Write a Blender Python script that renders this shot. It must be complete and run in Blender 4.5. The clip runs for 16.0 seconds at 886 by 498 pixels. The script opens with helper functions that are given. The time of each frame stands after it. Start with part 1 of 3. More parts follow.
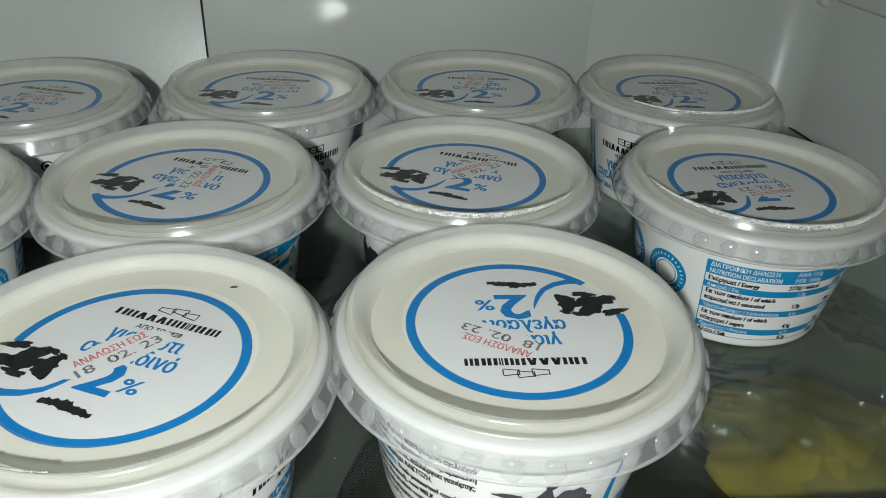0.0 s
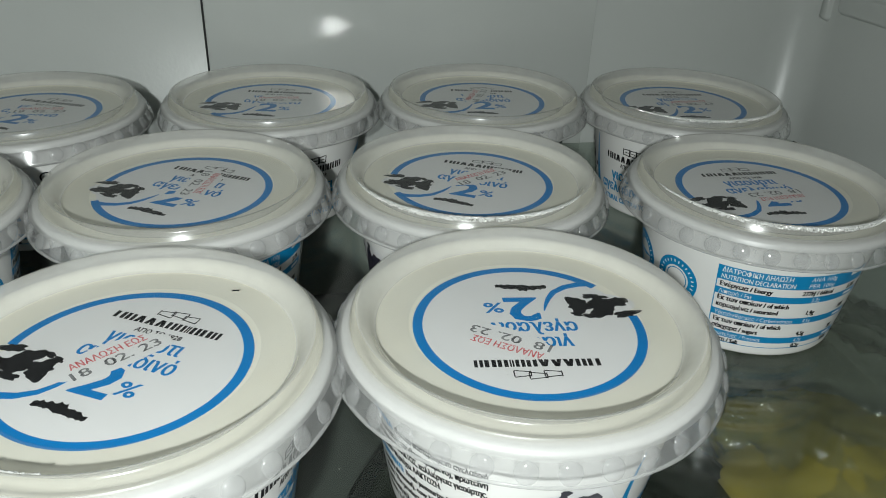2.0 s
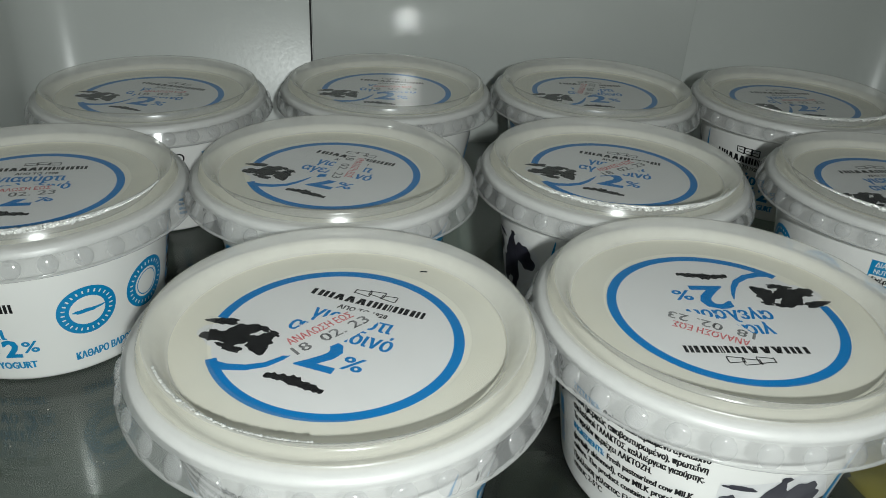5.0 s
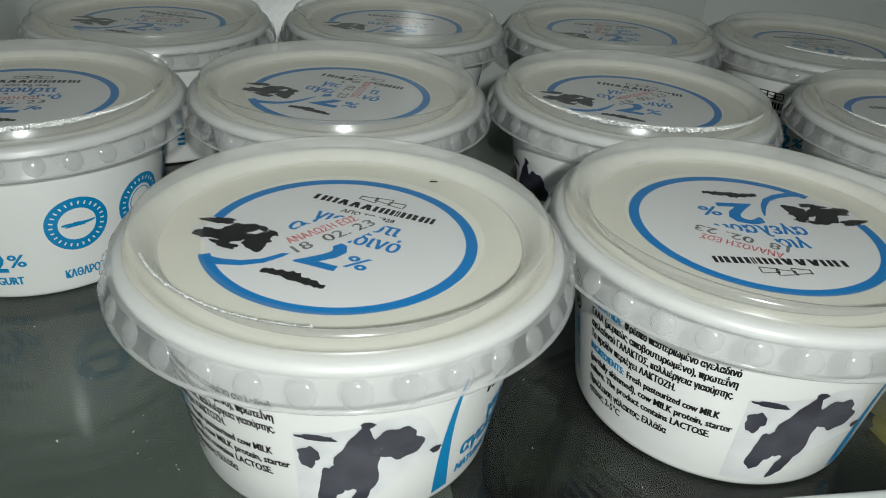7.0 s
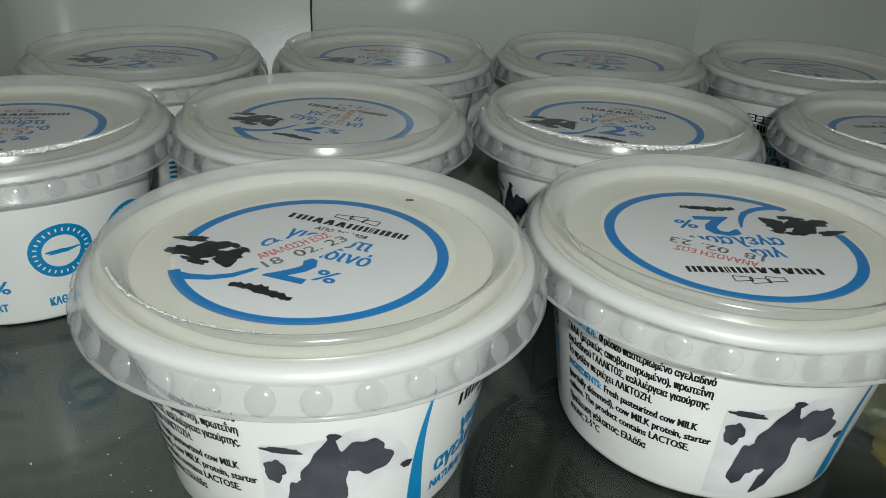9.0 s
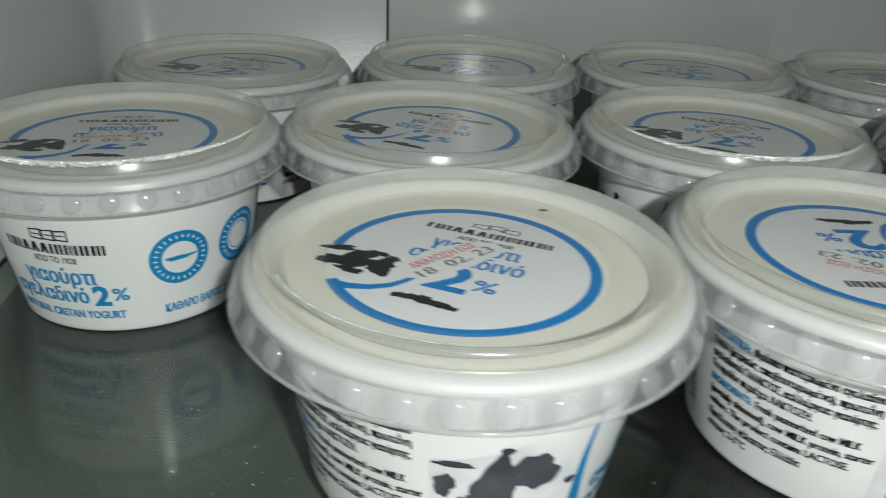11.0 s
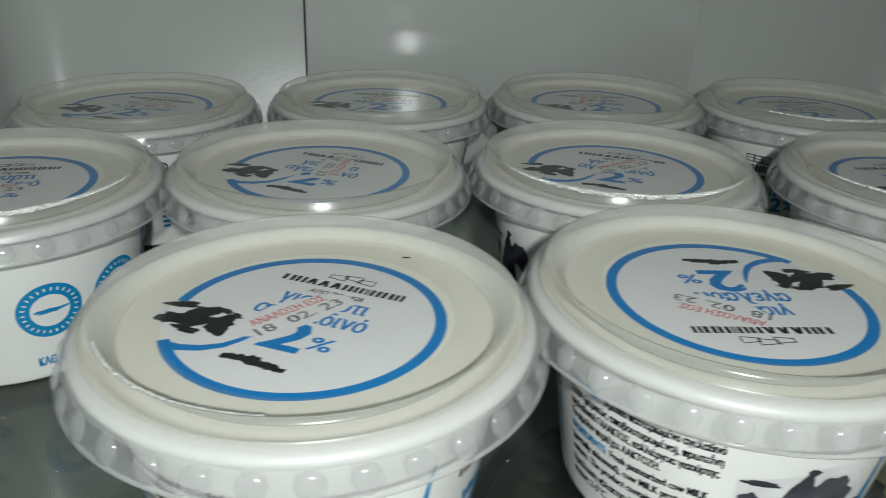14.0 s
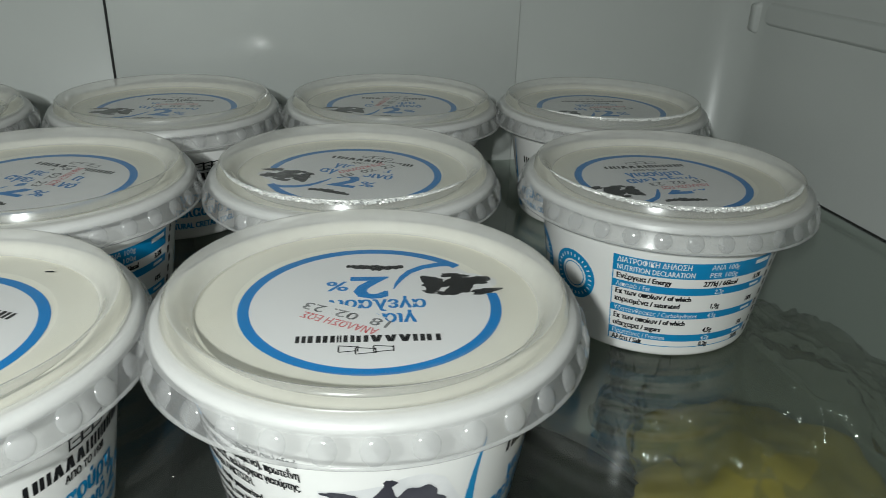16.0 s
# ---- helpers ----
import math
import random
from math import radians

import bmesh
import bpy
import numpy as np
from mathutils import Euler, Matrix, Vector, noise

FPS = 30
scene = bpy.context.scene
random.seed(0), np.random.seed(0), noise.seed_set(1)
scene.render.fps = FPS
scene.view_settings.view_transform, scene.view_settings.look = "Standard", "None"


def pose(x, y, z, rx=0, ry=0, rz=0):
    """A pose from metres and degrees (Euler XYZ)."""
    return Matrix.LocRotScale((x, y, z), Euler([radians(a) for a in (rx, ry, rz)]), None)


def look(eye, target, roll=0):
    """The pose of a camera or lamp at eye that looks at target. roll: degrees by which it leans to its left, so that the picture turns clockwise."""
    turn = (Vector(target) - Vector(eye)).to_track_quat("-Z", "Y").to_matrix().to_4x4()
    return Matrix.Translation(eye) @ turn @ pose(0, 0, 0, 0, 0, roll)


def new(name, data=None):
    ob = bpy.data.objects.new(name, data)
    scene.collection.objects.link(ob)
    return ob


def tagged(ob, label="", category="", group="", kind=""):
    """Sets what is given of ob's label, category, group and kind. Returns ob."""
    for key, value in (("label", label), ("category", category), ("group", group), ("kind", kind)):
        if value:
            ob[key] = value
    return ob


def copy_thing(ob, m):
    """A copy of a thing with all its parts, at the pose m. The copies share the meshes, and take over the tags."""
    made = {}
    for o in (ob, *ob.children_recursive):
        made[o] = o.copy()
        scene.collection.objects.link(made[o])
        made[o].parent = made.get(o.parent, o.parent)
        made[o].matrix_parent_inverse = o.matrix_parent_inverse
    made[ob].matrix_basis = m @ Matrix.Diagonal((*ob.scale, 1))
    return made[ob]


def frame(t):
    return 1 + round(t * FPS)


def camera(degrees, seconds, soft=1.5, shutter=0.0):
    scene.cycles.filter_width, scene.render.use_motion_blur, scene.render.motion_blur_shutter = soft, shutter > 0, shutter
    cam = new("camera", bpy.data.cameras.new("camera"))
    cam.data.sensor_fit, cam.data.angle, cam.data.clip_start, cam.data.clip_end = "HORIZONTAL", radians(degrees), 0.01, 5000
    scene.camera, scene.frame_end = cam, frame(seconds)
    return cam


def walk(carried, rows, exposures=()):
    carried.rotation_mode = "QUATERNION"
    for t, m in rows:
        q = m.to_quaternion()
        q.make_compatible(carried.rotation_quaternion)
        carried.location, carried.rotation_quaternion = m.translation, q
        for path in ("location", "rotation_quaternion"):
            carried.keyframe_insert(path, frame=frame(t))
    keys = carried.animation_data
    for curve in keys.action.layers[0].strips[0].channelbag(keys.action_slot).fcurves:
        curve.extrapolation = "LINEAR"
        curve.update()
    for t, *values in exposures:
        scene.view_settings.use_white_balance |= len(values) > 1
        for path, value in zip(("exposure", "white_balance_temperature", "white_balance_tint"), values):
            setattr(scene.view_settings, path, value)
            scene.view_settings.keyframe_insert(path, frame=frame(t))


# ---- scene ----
# Camera: a phone held in front of an open fridge, sliding along one shelf.
cam = camera(60.8, 16.0, soft=0.72, shutter=0.4)
ROWS = [
    (0.0, -0.0636, 0.0706, 0.1858, -11.54, -30.37, 2.44),
    (0.5, -0.0634, 0.0736, 0.1820, -11.81, -30.07, 2.87),
    (1.0, -0.0625, 0.0738, 0.1806, -11.60, -29.88, 2.80),
    (1.5, -0.0632, 0.0736, 0.1809, -11.76, -30.02, 2.89),
    (2.0, -0.0653, 0.0721, 0.1759, -11.48, -28.27, 2.11),
    (2.5, -0.0665, 0.0707, 0.1774, -11.25, -27.79, 1.79),
    (3.0, -0.0735, 0.0721, 0.1778, -11.04, -27.79, 1.76),
    (3.5, -0.0859, 0.0745, 0.1758, -10.87, -27.94, 1.77),
    (4.0, -0.1081, 0.0758, 0.1739, -10.74, -28.02, 2.34),
    (6.5, -0.1222, 0.0820, 0.1524, -10.94, -29.07, 3.96),
    (7.0, -0.1195, 0.0809, 0.1438, -10.70, -29.37, 4.18),
    (7.5, -0.1128, 0.0806, 0.1393, -10.46, -28.88, 3.69),
    (8.0, -0.1098, 0.0799, 0.1377, -10.33, -27.81, 3.31),
    (10.5, -0.1103, 0.0711, 0.1384, -7.94, -25.23, 2.36),
    (11.0, -0.1413, 0.0826, 0.1361, -7.85, -25.58, 2.61),
    (11.5, -0.1707, 0.0962, 0.1362, -8.47, -25.56, 2.94),
    (12.0, -0.1907, 0.1055, 0.1351, -8.47, -25.74, 3.16),
    (12.5, -0.1985, 0.1042, 0.1379, -7.19, -25.33, 2.71),
    (13.0, -0.1800, 0.0997, 0.1389, -6.76, -24.85, 1.81),
    (13.5, -0.1404, 0.0915, 0.1424, -8.85, -24.86, 2.23),
    (14.0, -0.1088, 0.0840, 0.1434, -9.52, -24.03, 1.98),
    (14.5, -0.0799, 0.0789, 0.1455, -10.65, -23.89, 1.98),
    (15.0, -0.0514, 0.0756, 0.1445, -10.17, -23.17, 0.83),
    (15.5, -0.0341, 0.0755, 0.1459, -11.52, -24.13, 0.92),
    (16.0, -0.0236, 0.0734, 0.1466, -12.37, -23.98, 1.78),
]
walk(cam, [(t, pose(x, y, z, 90 + pitch, 0, yaw) @ pose(0, 0, 0, 0, 0, roll)) for t, x, y, z, yaw, pitch, roll in ROWS],
     exposures=[(0.0, 0.02), (3.0, 0.0), (4.0, -0.22), (6.5, -0.22), (7.5, -0.38), (11.0, -0.28), (12.5, -0.14), (13.5, -0.3), (14.5, -0.25), (16.0, -0.02)])

# ---- light: the phone's lamp, and the faint dark room behind it ----
world = bpy.data.worlds.new("room_dark")
scene.world = world
world.use_nodes = True
world.node_tree.nodes["Background"].inputs[0].default_value = (0.55, 0.6, 0.62, 1)
world.node_tree.nodes["Background"].inputs[1].default_value = 0.03

lamp_data = bpy.data.lights.new("phone_lamp", "SPOT")
lamp_data.energy = 5.35
lamp_data.spot_size, lamp_data.spot_blend = radians(140), 1.0
lamp_data.shadow_soft_size = 0.006
lamp_data.color = (0.92, 0.985, 0.96)
lamp = new("phone_lamp", lamp_data)
lamp.matrix_world = look((-0.100, -0.02, 0.208), (-0.080, 0.29, -0.025))

# ---- materials ----


def material(name):
    m = bpy.data.materials.new(name)
    m.use_nodes = True
    n, l = m.node_tree.nodes, m.node_tree.links
    n.clear()
    return m, n, l, n.new("ShaderNodeOutputMaterial")


def solid(name, colour, rough=0.4, other=None, scale=60.0, amount=0.5, bump=0.0, bump_scale=400.0, spec=0.5, rough_var=0.0, sub=0.0, metal=0.0):
    """A surface with two scales of variation between two colours, and a fine relief."""
    m, n, l, out = material(name)
    p = n.new("ShaderNodeBsdfPrincipled")
    p.inputs["Roughness"].default_value = rough
    p.inputs["Specular IOR Level"].default_value = spec
    p.inputs["Metallic"].default_value = metal
    if sub:
        p.inputs["Subsurface Weight"].default_value = sub
        p.inputs["Subsurface Radius"].default_value = (0.004, 0.003, 0.002)
    co = n.new("ShaderNodeTexCoord")
    big, fine, mix = n.new("ShaderNodeTexNoise"), n.new("ShaderNodeTexNoise"), n.new("ShaderNodeMix")
    big.inputs["Scale"].default_value, big.inputs["Detail"].default_value = scale, 4
    fine.inputs["Scale"].default_value, fine.inputs["Detail"].default_value = bump_scale, 3
    l.new(co.outputs["Object"], big.inputs["Vector"])
    l.new(co.outputs["Object"], fine.inputs["Vector"])
    ramp = n.new("ShaderNodeMapRange")
    ramp.inputs["From Min"].default_value, ramp.inputs["From Max"].default_value = 0.35, 0.7
    ramp.inputs["To Max"].default_value = amount
    l.new(big.outputs["Fac"], ramp.inputs["Value"])
    mix.data_type = "RGBA"
    mix.inputs["A"].default_value = (*colour, 1)
    mix.inputs["B"].default_value = (*(other or [c * 0.9 for c in colour]), 1)
    l.new(ramp.outputs["Result"], mix.inputs["Factor"])
    l.new(mix.outputs["Result"], p.inputs["Base Color"])
    if rough_var:
        r = n.new("ShaderNodeMapRange")
        r.inputs["To Min"].default_value, r.inputs["To Max"].default_value = rough - rough_var, rough + rough_var
        l.new(fine.outputs["Fac"], r.inputs["Value"])
        l.new(r.outputs["Result"], p.inputs["Roughness"])
    if bump:
        b = n.new("ShaderNodeBump")
        b.inputs["Strength"].default_value, b.inputs["Distance"].default_value = bump, 0.001
        l.new(fine.outputs["Fac"], b.inputs["Height"])
        l.new(b.outputs["Normal"], p.inputs["Normal"])
    l.new(p.outputs["BSDF"], out.inputs["Surface"])
    return m


def clear(name, veil, tint=(1, 1, 1), milk=(0.8, 0.8, 0.78), rough=0.15, bump=0.0, bump_scale=300.0, ior=1.5, vary=0.1, translucent=0.5):
    """Clear or frosted plastic or glass sheet: what passes straight, what the milky body scatters, and the gloss of the surface."""
    m, n, l, out = material(name)
    tr, di, tl, gl = (n.new("ShaderNodeBsdf" + k) for k in ("Transparent", "Diffuse", "Translucent", "Glossy"))
    tr.inputs["Color"].default_value = (*tint, 1)
    di.inputs["Color"].default_value = tl.inputs["Color"].default_value = (*milk, 1)
    gl.inputs["Roughness"].default_value = rough
    body, a, b, fr = n.new("ShaderNodeMixShader"), n.new("ShaderNodeMixShader"), n.new("ShaderNodeMixShader"), n.new("ShaderNodeLayerWeight")
    fr.inputs["Blend"].default_value = 0.5
    base = ((ior - 1) / (ior + 1)) ** 2
    pw, add = n.new("ShaderNodeMath"), n.new("ShaderNodeMath")
    pw.operation, pw.inputs[1].default_value = "POWER", 5.0
    add.operation, add.inputs[1].default_value, add.inputs[2].default_value = "MULTIPLY_ADD", 1 - base, base
    l.new(fr.outputs["Facing"], pw.inputs[0])
    l.new(pw.outputs[0], add.inputs[0])
    body.inputs["Fac"].default_value = translucent
    l.new(di.outputs[0], body.inputs[1])
    l.new(tl.outputs[0], body.inputs[2])
    co, nz, mr = n.new("ShaderNodeTexCoord"), n.new("ShaderNodeTexNoise"), n.new("ShaderNodeMapRange")
    nz.inputs["Scale"].default_value, nz.inputs["Detail"].default_value = 90.0, 5
    mr.inputs["To Min"].default_value, mr.inputs["To Max"].default_value = max(veil - vary, 0), min(veil + vary, 1)
    l.new(co.outputs["Object"], nz.inputs["Vector"])
    l.new(nz.outputs["Fac"], mr.inputs["Value"])
    l.new(mr.outputs["Result"], a.inputs["Fac"])
    l.new(tr.outputs[0], a.inputs[1])
    l.new(body.outputs[0], a.inputs[2])
    if bump:
        bn, fine = n.new("ShaderNodeBump"), n.new("ShaderNodeTexNoise")
        fine.inputs["Scale"].default_value = bump_scale
        bn.inputs["Strength"].default_value, bn.inputs["Distance"].default_value = bump, 0.001
        l.new(co.outputs["Object"], fine.inputs["Vector"])
        l.new(fine.outputs["Fac"], bn.inputs["Height"])
        l.new(bn.outputs["Normal"], gl.inputs["Normal"])
        l.new(bn.outputs["Normal"], fr.inputs["Normal"])
    l.new(add.outputs[0], b.inputs["Fac"])
    l.new(a.outputs[0], b.inputs[1])
    l.new(gl.outputs[0], b.inputs[2])
    l.new(b.outputs[0], out.inputs["Surface"])
    return m


WALL = solid("fridge_liner", (0.56, 0.58, 0.56), 0.32, (0.51, 0.53, 0.51), 9.0, 0.6, 0.05, 500.0, rough_var=0.05)
PANEL = solid("back_panel", (0.57, 0.59, 0.57), 0.11, (0.52, 0.54, 0.52), 9.0, 0.6, 0.02, 60.0, rough_var=0.03)
DARK_GAP = solid("dark_gap", (0.02, 0.02, 0.02), 0.8)
TRIM = solid("white_trim", (0.78, 0.79, 0.77), 0.3, (0.70, 0.71, 0.69), 30.0, 0.5)
GLASS = clear("shelf_glass", 0.014, (0.88, 0.91, 0.885), (0.5, 0.52, 0.5), 0.025, 0.0, ior=1.62, vary=0.010)
TUB = solid("tub_plastic", (0.80, 0.795, 0.775), 0.22, (0.77, 0.765, 0.74), 40.0, 0.5, 0.02, 120.0, sub=0.0, rough_var=0.03)
TUB_RIM = solid("tub_rim", (0.79, 0.785, 0.77), 0.5, (0.76, 0.755, 0.735), 40.0, 0.5, 0.02, 120.0, spec=0.3)
CREAM = solid("sealing_film", (0.85, 0.825, 0.725), 0.34, (0.815, 0.78, 0.665), 45.0, 0.7, 0.05, 300.0)
PAPER = solid("label_white", (0.80, 0.795, 0.79), 0.4, (0.76, 0.755, 0.75), 70.0, 0.6, 0.05, 900.0)
BLUE = solid("print_blue", (0.0005, 0.205, 0.56), 0.38, (0.0005, 0.185, 0.50), 120.0, 0.6, spec=0.3)
CYAN = solid("print_light_blue", (0.003, 0.235, 0.50), 0.30, (0.003, 0.21, 0.45), 120.0, 0.6)
BLACK = solid("print_black", (0.006, 0.006, 0.007), 0.45, (0.014, 0.014, 0.016), 200.0, 0.8, spec=0.25)
NAVY = solid("print_dark_patch", (0.022, 0.021, 0.034), 0.35, (0.055, 0.055, 0.075), 130.0, 0.8)
PALE = solid("print_pale_grey", (0.76, 0.76, 0.76), 0.35, (0.58, 0.58, 0.59), 110.0, 0.8)
RED = solid("stamp_red", (0.55, 0.05, 0.06), 0.5, (0.75, 0.35, 0.36), 500.0, 0.9)
GREY = solid("stamp_grey", (0.05, 0.05, 0.055), 0.5, (0.45, 0.45, 0.45), 600.0, 0.8)
LID = clear("lid_frosted", 0.46, (0.97, 0.97, 0.965), (0.79, 0.79, 0.785), 0.36, 0.06, 150.0, vary=0.08)
RIDGE = clear("lid_ridge", 0.22, (0.98, 0.98, 0.97), (0.80, 0.79, 0.75), 0.20, 0.05, 150.0, vary=0.07, translucent=0.3)
RIDGE_IN = clear("lid_ridge_inside", 0.48, (0.98, 0.98, 0.975), (0.80, 0.795, 0.775), 0.16, 0.05, 150.0, vary=0.08, translucent=0.3)
PLATE = clear("lid_plate", 0.10, (0.985, 0.985, 0.98), (0.78, 0.78, 0.77), 0.24, ior=1.55, vary=0.06)
SKIRT = clear("lid_skirt", 0.26, (0.97, 0.97, 0.97), (0.88, 0.88, 0.88), 0.12, 0.05, 150.0, vary=0.07)
PLATE_MID = clear("lid_plate_middle", 0.012, (0.994, 0.994, 0.994), (0.74, 0.74, 0.735), 0.20, ior=1.33, vary=0.01)
LIP = clear("lid_lip", 0.45, (0.97, 0.97, 0.97), (0.82, 0.82, 0.81), 0.15, vary=0.08)
STICKER = solid("tape_matte", (0.80, 0.795, 0.79), 0.42, (0.765, 0.76, 0.755), 150.0, 0.7, 0.1, 400.0)
DROPS = solid("water_drops", (0.96, 0.96, 0.94), 0.2, (0.70, 0.70, 0.67), 600.0, 1.0, spec=1.0, metal=0.35)
POT_LID = solid("pot_lid", (0.026, 0.032, 0.022), 0.25, (0.015, 0.018, 0.014), 40.0, 0.7)
POT = solid("dark_enamel", (0.012, 0.014, 0.014), 0.22, (0.03, 0.033, 0.03), 40.0, 0.6)
YELLOW = solid("yellow_peel", (0.47, 0.35, 0.055), 0.6, (0.30, 0.25, 0.07), 30.0, 0.9, 0.15, 150.0)
BAG = clear("plastic_bag", 0.17, (0.96, 0.97, 0.94), (0.5, 0.52, 0.44), 0.10, 1.0, 260.0, vary=0.10)
FLOOR_LOW = solid("lower_shelf", (0.45, 0.47, 0.44), 0.3, (0.36, 0.38, 0.36), 12.0, 0.8, rough_var=0.08)
# lower shelf with the front cups' shade put into its colour
FLOOR_SHADE = solid("lower_shelf_shade", (0.125, 0.133, 0.125), 0.45, (0.20, 0.21, 0.197), 9.0, 0.7)
CRUMB = solid("crumb", (0.72, 0.70, 0.64), 0.6)
ROOM = solid("room_paint", (0.35, 0.34, 0.32), 0.7)

# ---- mesh helpers ----


def mesh_of(name, verts, faces, mat, smooth=False):
    me = bpy.data.meshes.new(name)
    me.from_pydata([tuple(v) for v in verts], [], faces)
    for mm in mat if isinstance(mat, (list, tuple)) else (mat,):
        me.materials.append(mm)
    if smooth:
        me.polygons.foreach_set("use_smooth", [True] * len(me.polygons))
    me.update()
    return me


def part(name, me, parent=None, label=""):
    ob = new(name, me)
    if parent:
        ob.parent = parent
    return tagged(ob, label) if label else ob


def lathe(name, profile, mat, steps=96, slots=None, closed=False):
    """A turned surface from (radius, height) pairs; a radius of 0 closes it. slots: material slot for each band."""
    verts, faces, mats, rings = [], [], [], []
    for r, z in profile:
        if r < 1e-6:
            rings.append([len(verts)])
            verts.append((0, 0, z))
        else:
            rings.append(list(range(len(verts), len(verts) + steps)))
            verts += [(r * math.cos(2 * math.pi * k / steps), r * math.sin(2 * math.pi * k / steps), z) for k in range(steps)]
    for i, (a, b) in enumerate(zip(rings, rings[1:])):
        for k in range(steps):
            k2 = (k + 1) % steps
            if len(a) == 1:
                f = (a[0], b[k2], b[k])
            elif len(b) == 1:
                f = (a[k], a[k2], b[0])
            else:
                f = (a[k], a[k2], b[k2], b[k])
            faces.append(f)
            mats.append(slots[i] if slots else 0)
    me = mesh_of(name, verts, faces, mat, True)
    me.polygons.foreach_set("material_index", mats)
    return me


def box_mesh(name, x0, x1, y0, y1, z0, z1, mat, bevel=0.0, segments=3):
    bm = bmesh.new()
    bmesh.ops.create_cube(bm, size=1)
    for v in bm.verts:
        v.co = ((x0 + x1) / 2 + v.co.x * (x1 - x0), (y0 + y1) / 2 + v.co.y * (y1 - y0), (z0 + z1) / 2 + v.co.z * (z1 - z0))
    if bevel:
        bmesh.ops.bevel(bm, geom=bm.edges[:], offset=bevel, segments=segments, affect="EDGES", profile=0.5)
    me = bpy.data.meshes.new(name)
    bm.to_mesh(me)
    bm.free()
    me.materials.append(mat)
    if bevel:
        me.polygons.foreach_set("use_smooth", [True] * len(me.polygons))
    return me


class Print:
    """Flat printed shapes, gathered as vertices (u, v) and faces."""

    def __init__(self):
        self.v, self.f, self.lift = [], [], 0.0

    def add(self, verts, faces):
        o = len(self.v)
        self.v += [(a, b, self.lift) for a, b in verts]
        self.f += [tuple(i + o for i in f) for f in faces]
        return self

    def bar(self, u, v, w, h, turn=0.0, cells=1):
        c, s = math.cos(radians(turn)), math.sin(radians(turn))
        pts = []
        for k in range(cells + 1):
            x = -w / 2 + w * k / cells
            pts += [(x, -h / 2), (x, h / 2)]
        return self.add([(u + x * c - y * s, v + x * s + y * c) for x, y in pts], [(2 * k, 2 * k + 2, 2 * k + 3, 2 * k + 1) for k in range(cells)])

    def ring(self, u, v, r0, r1, a0=0.0, a1=360.0, steps=72, taper=None):
        pts = []
        for k in range(steps + 1):
            q = k / steps
            a = radians(a0 + (a1 - a0) * q)
            ro = r1 if taper is None else r0 + (r1 - r0) * taper(q)
            pts += [(u + r0 * math.cos(a), v + r0 * math.sin(a)), (u + ro * math.cos(a), v + ro * math.sin(a))]
        return self.add(pts, [(2 * k, 2 * k + 1, 2 * k + 3, 2 * k + 2) for k in range(steps)])

    def band(self, line, widths):
        """A strip along a line of points with a width at each."""
        pts = []
        for i, (x, y) in enumerate(line):
            x0, y0 = line[max(i - 1, 0)]
            x1, y1 = line[min(i + 1, len(line) - 1)]
            d = math.hypot(x1 - x0, y1 - y0) or 1
            nx, ny = -(y1 - y0) / d * widths[i] / 2, (x1 - x0) / d * widths[i] / 2
            pts += [(x + nx, y + ny), (x - nx, y - ny)]
        return self.add(pts, [(2 * k, 2 * k + 1, 2 * k + 3, 2 * k + 2) for k in range(len(line) - 1)])

    def blob(self, u, v, w, h, seed, turn=0.0, rough=0.35, n=22):
        """An irregular patch with an uneven outline."""
        rng = random.Random(seed)
        ph = [rng.uniform(0, 6.28) for _ in range(4)]
        c, s = math.cos(radians(turn)), math.sin(radians(turn))
        pts = [(u, v)]
        for k in range(n):
            a = 2 * math.pi * k / n
            r = 1 + rough * (0.5 * math.sin(2 * a + ph[0]) + 0.35 * math.sin(3 * a + ph[1]) + 0.3 * math.sin(5 * a + ph[2]) + 0.2 * math.sin(9 * a + ph[3]))
            x, y = w / 2 * r * math.cos(a), h / 2 * r * math.sin(a)
            pts.append((u + x * c - y * s, v + x * s + y * c))
        return self.add(pts, [(0, 1 + k, 1 + (k + 1) % n) for k in range(n)])

    def text(self, words, u, v, size, width=None, align="CENTER", bold=0.0, turn=0.0, heavy=0.0, narrow=1.0):
        if heavy:
            for k, du in enumerate((-heavy, heavy)):
                self.lift = 0.00002 * (k + 1)
                self.text(words, u + du, v, size, width, align, bold, turn, 0.0, narrow)
            self.lift = 0.0
        cu = bpy.data.curves.new("words", "FONT")
        cu.body, cu.size, cu.align_x, cu.resolution_u, cu.offset = words, 1.0, align, 2, bold
        ob = bpy.data.objects.new("words", cu)
        scene.collection.objects.link(ob)
        dg = bpy.context.evaluated_depsgraph_get()
        dg.update()
        me = bpy.data.meshes.new_from_object(ob.evaluated_get(dg))
        pts = [(q.co.x, q.co.y) for q in me.vertices]
        faces = [tuple(p.vertices) for p in me.polygons]
        bpy.data.objects.remove(ob)
        bpy.data.curves.remove(cu)
        bpy.data.meshes.remove(me)
        if not pts:
            return self
        wide = max(p[0] for p in pts) - min(p[0] for p in pts)
        sx = width / wide if width else size * narrow
        c, s = math.cos(radians(turn)), math.sin(radians(turn))
        return self.add([(u + x * sx * c - (y - 0.36) * size * s, v + x * sx * s + (y - 0.36) * size * c) for x, y in pts], faces)

    def flat(self, name, z, mat):
        return mesh_of(name, [(u, v, z + up) for u, v, up in self.v], self.f, mat)

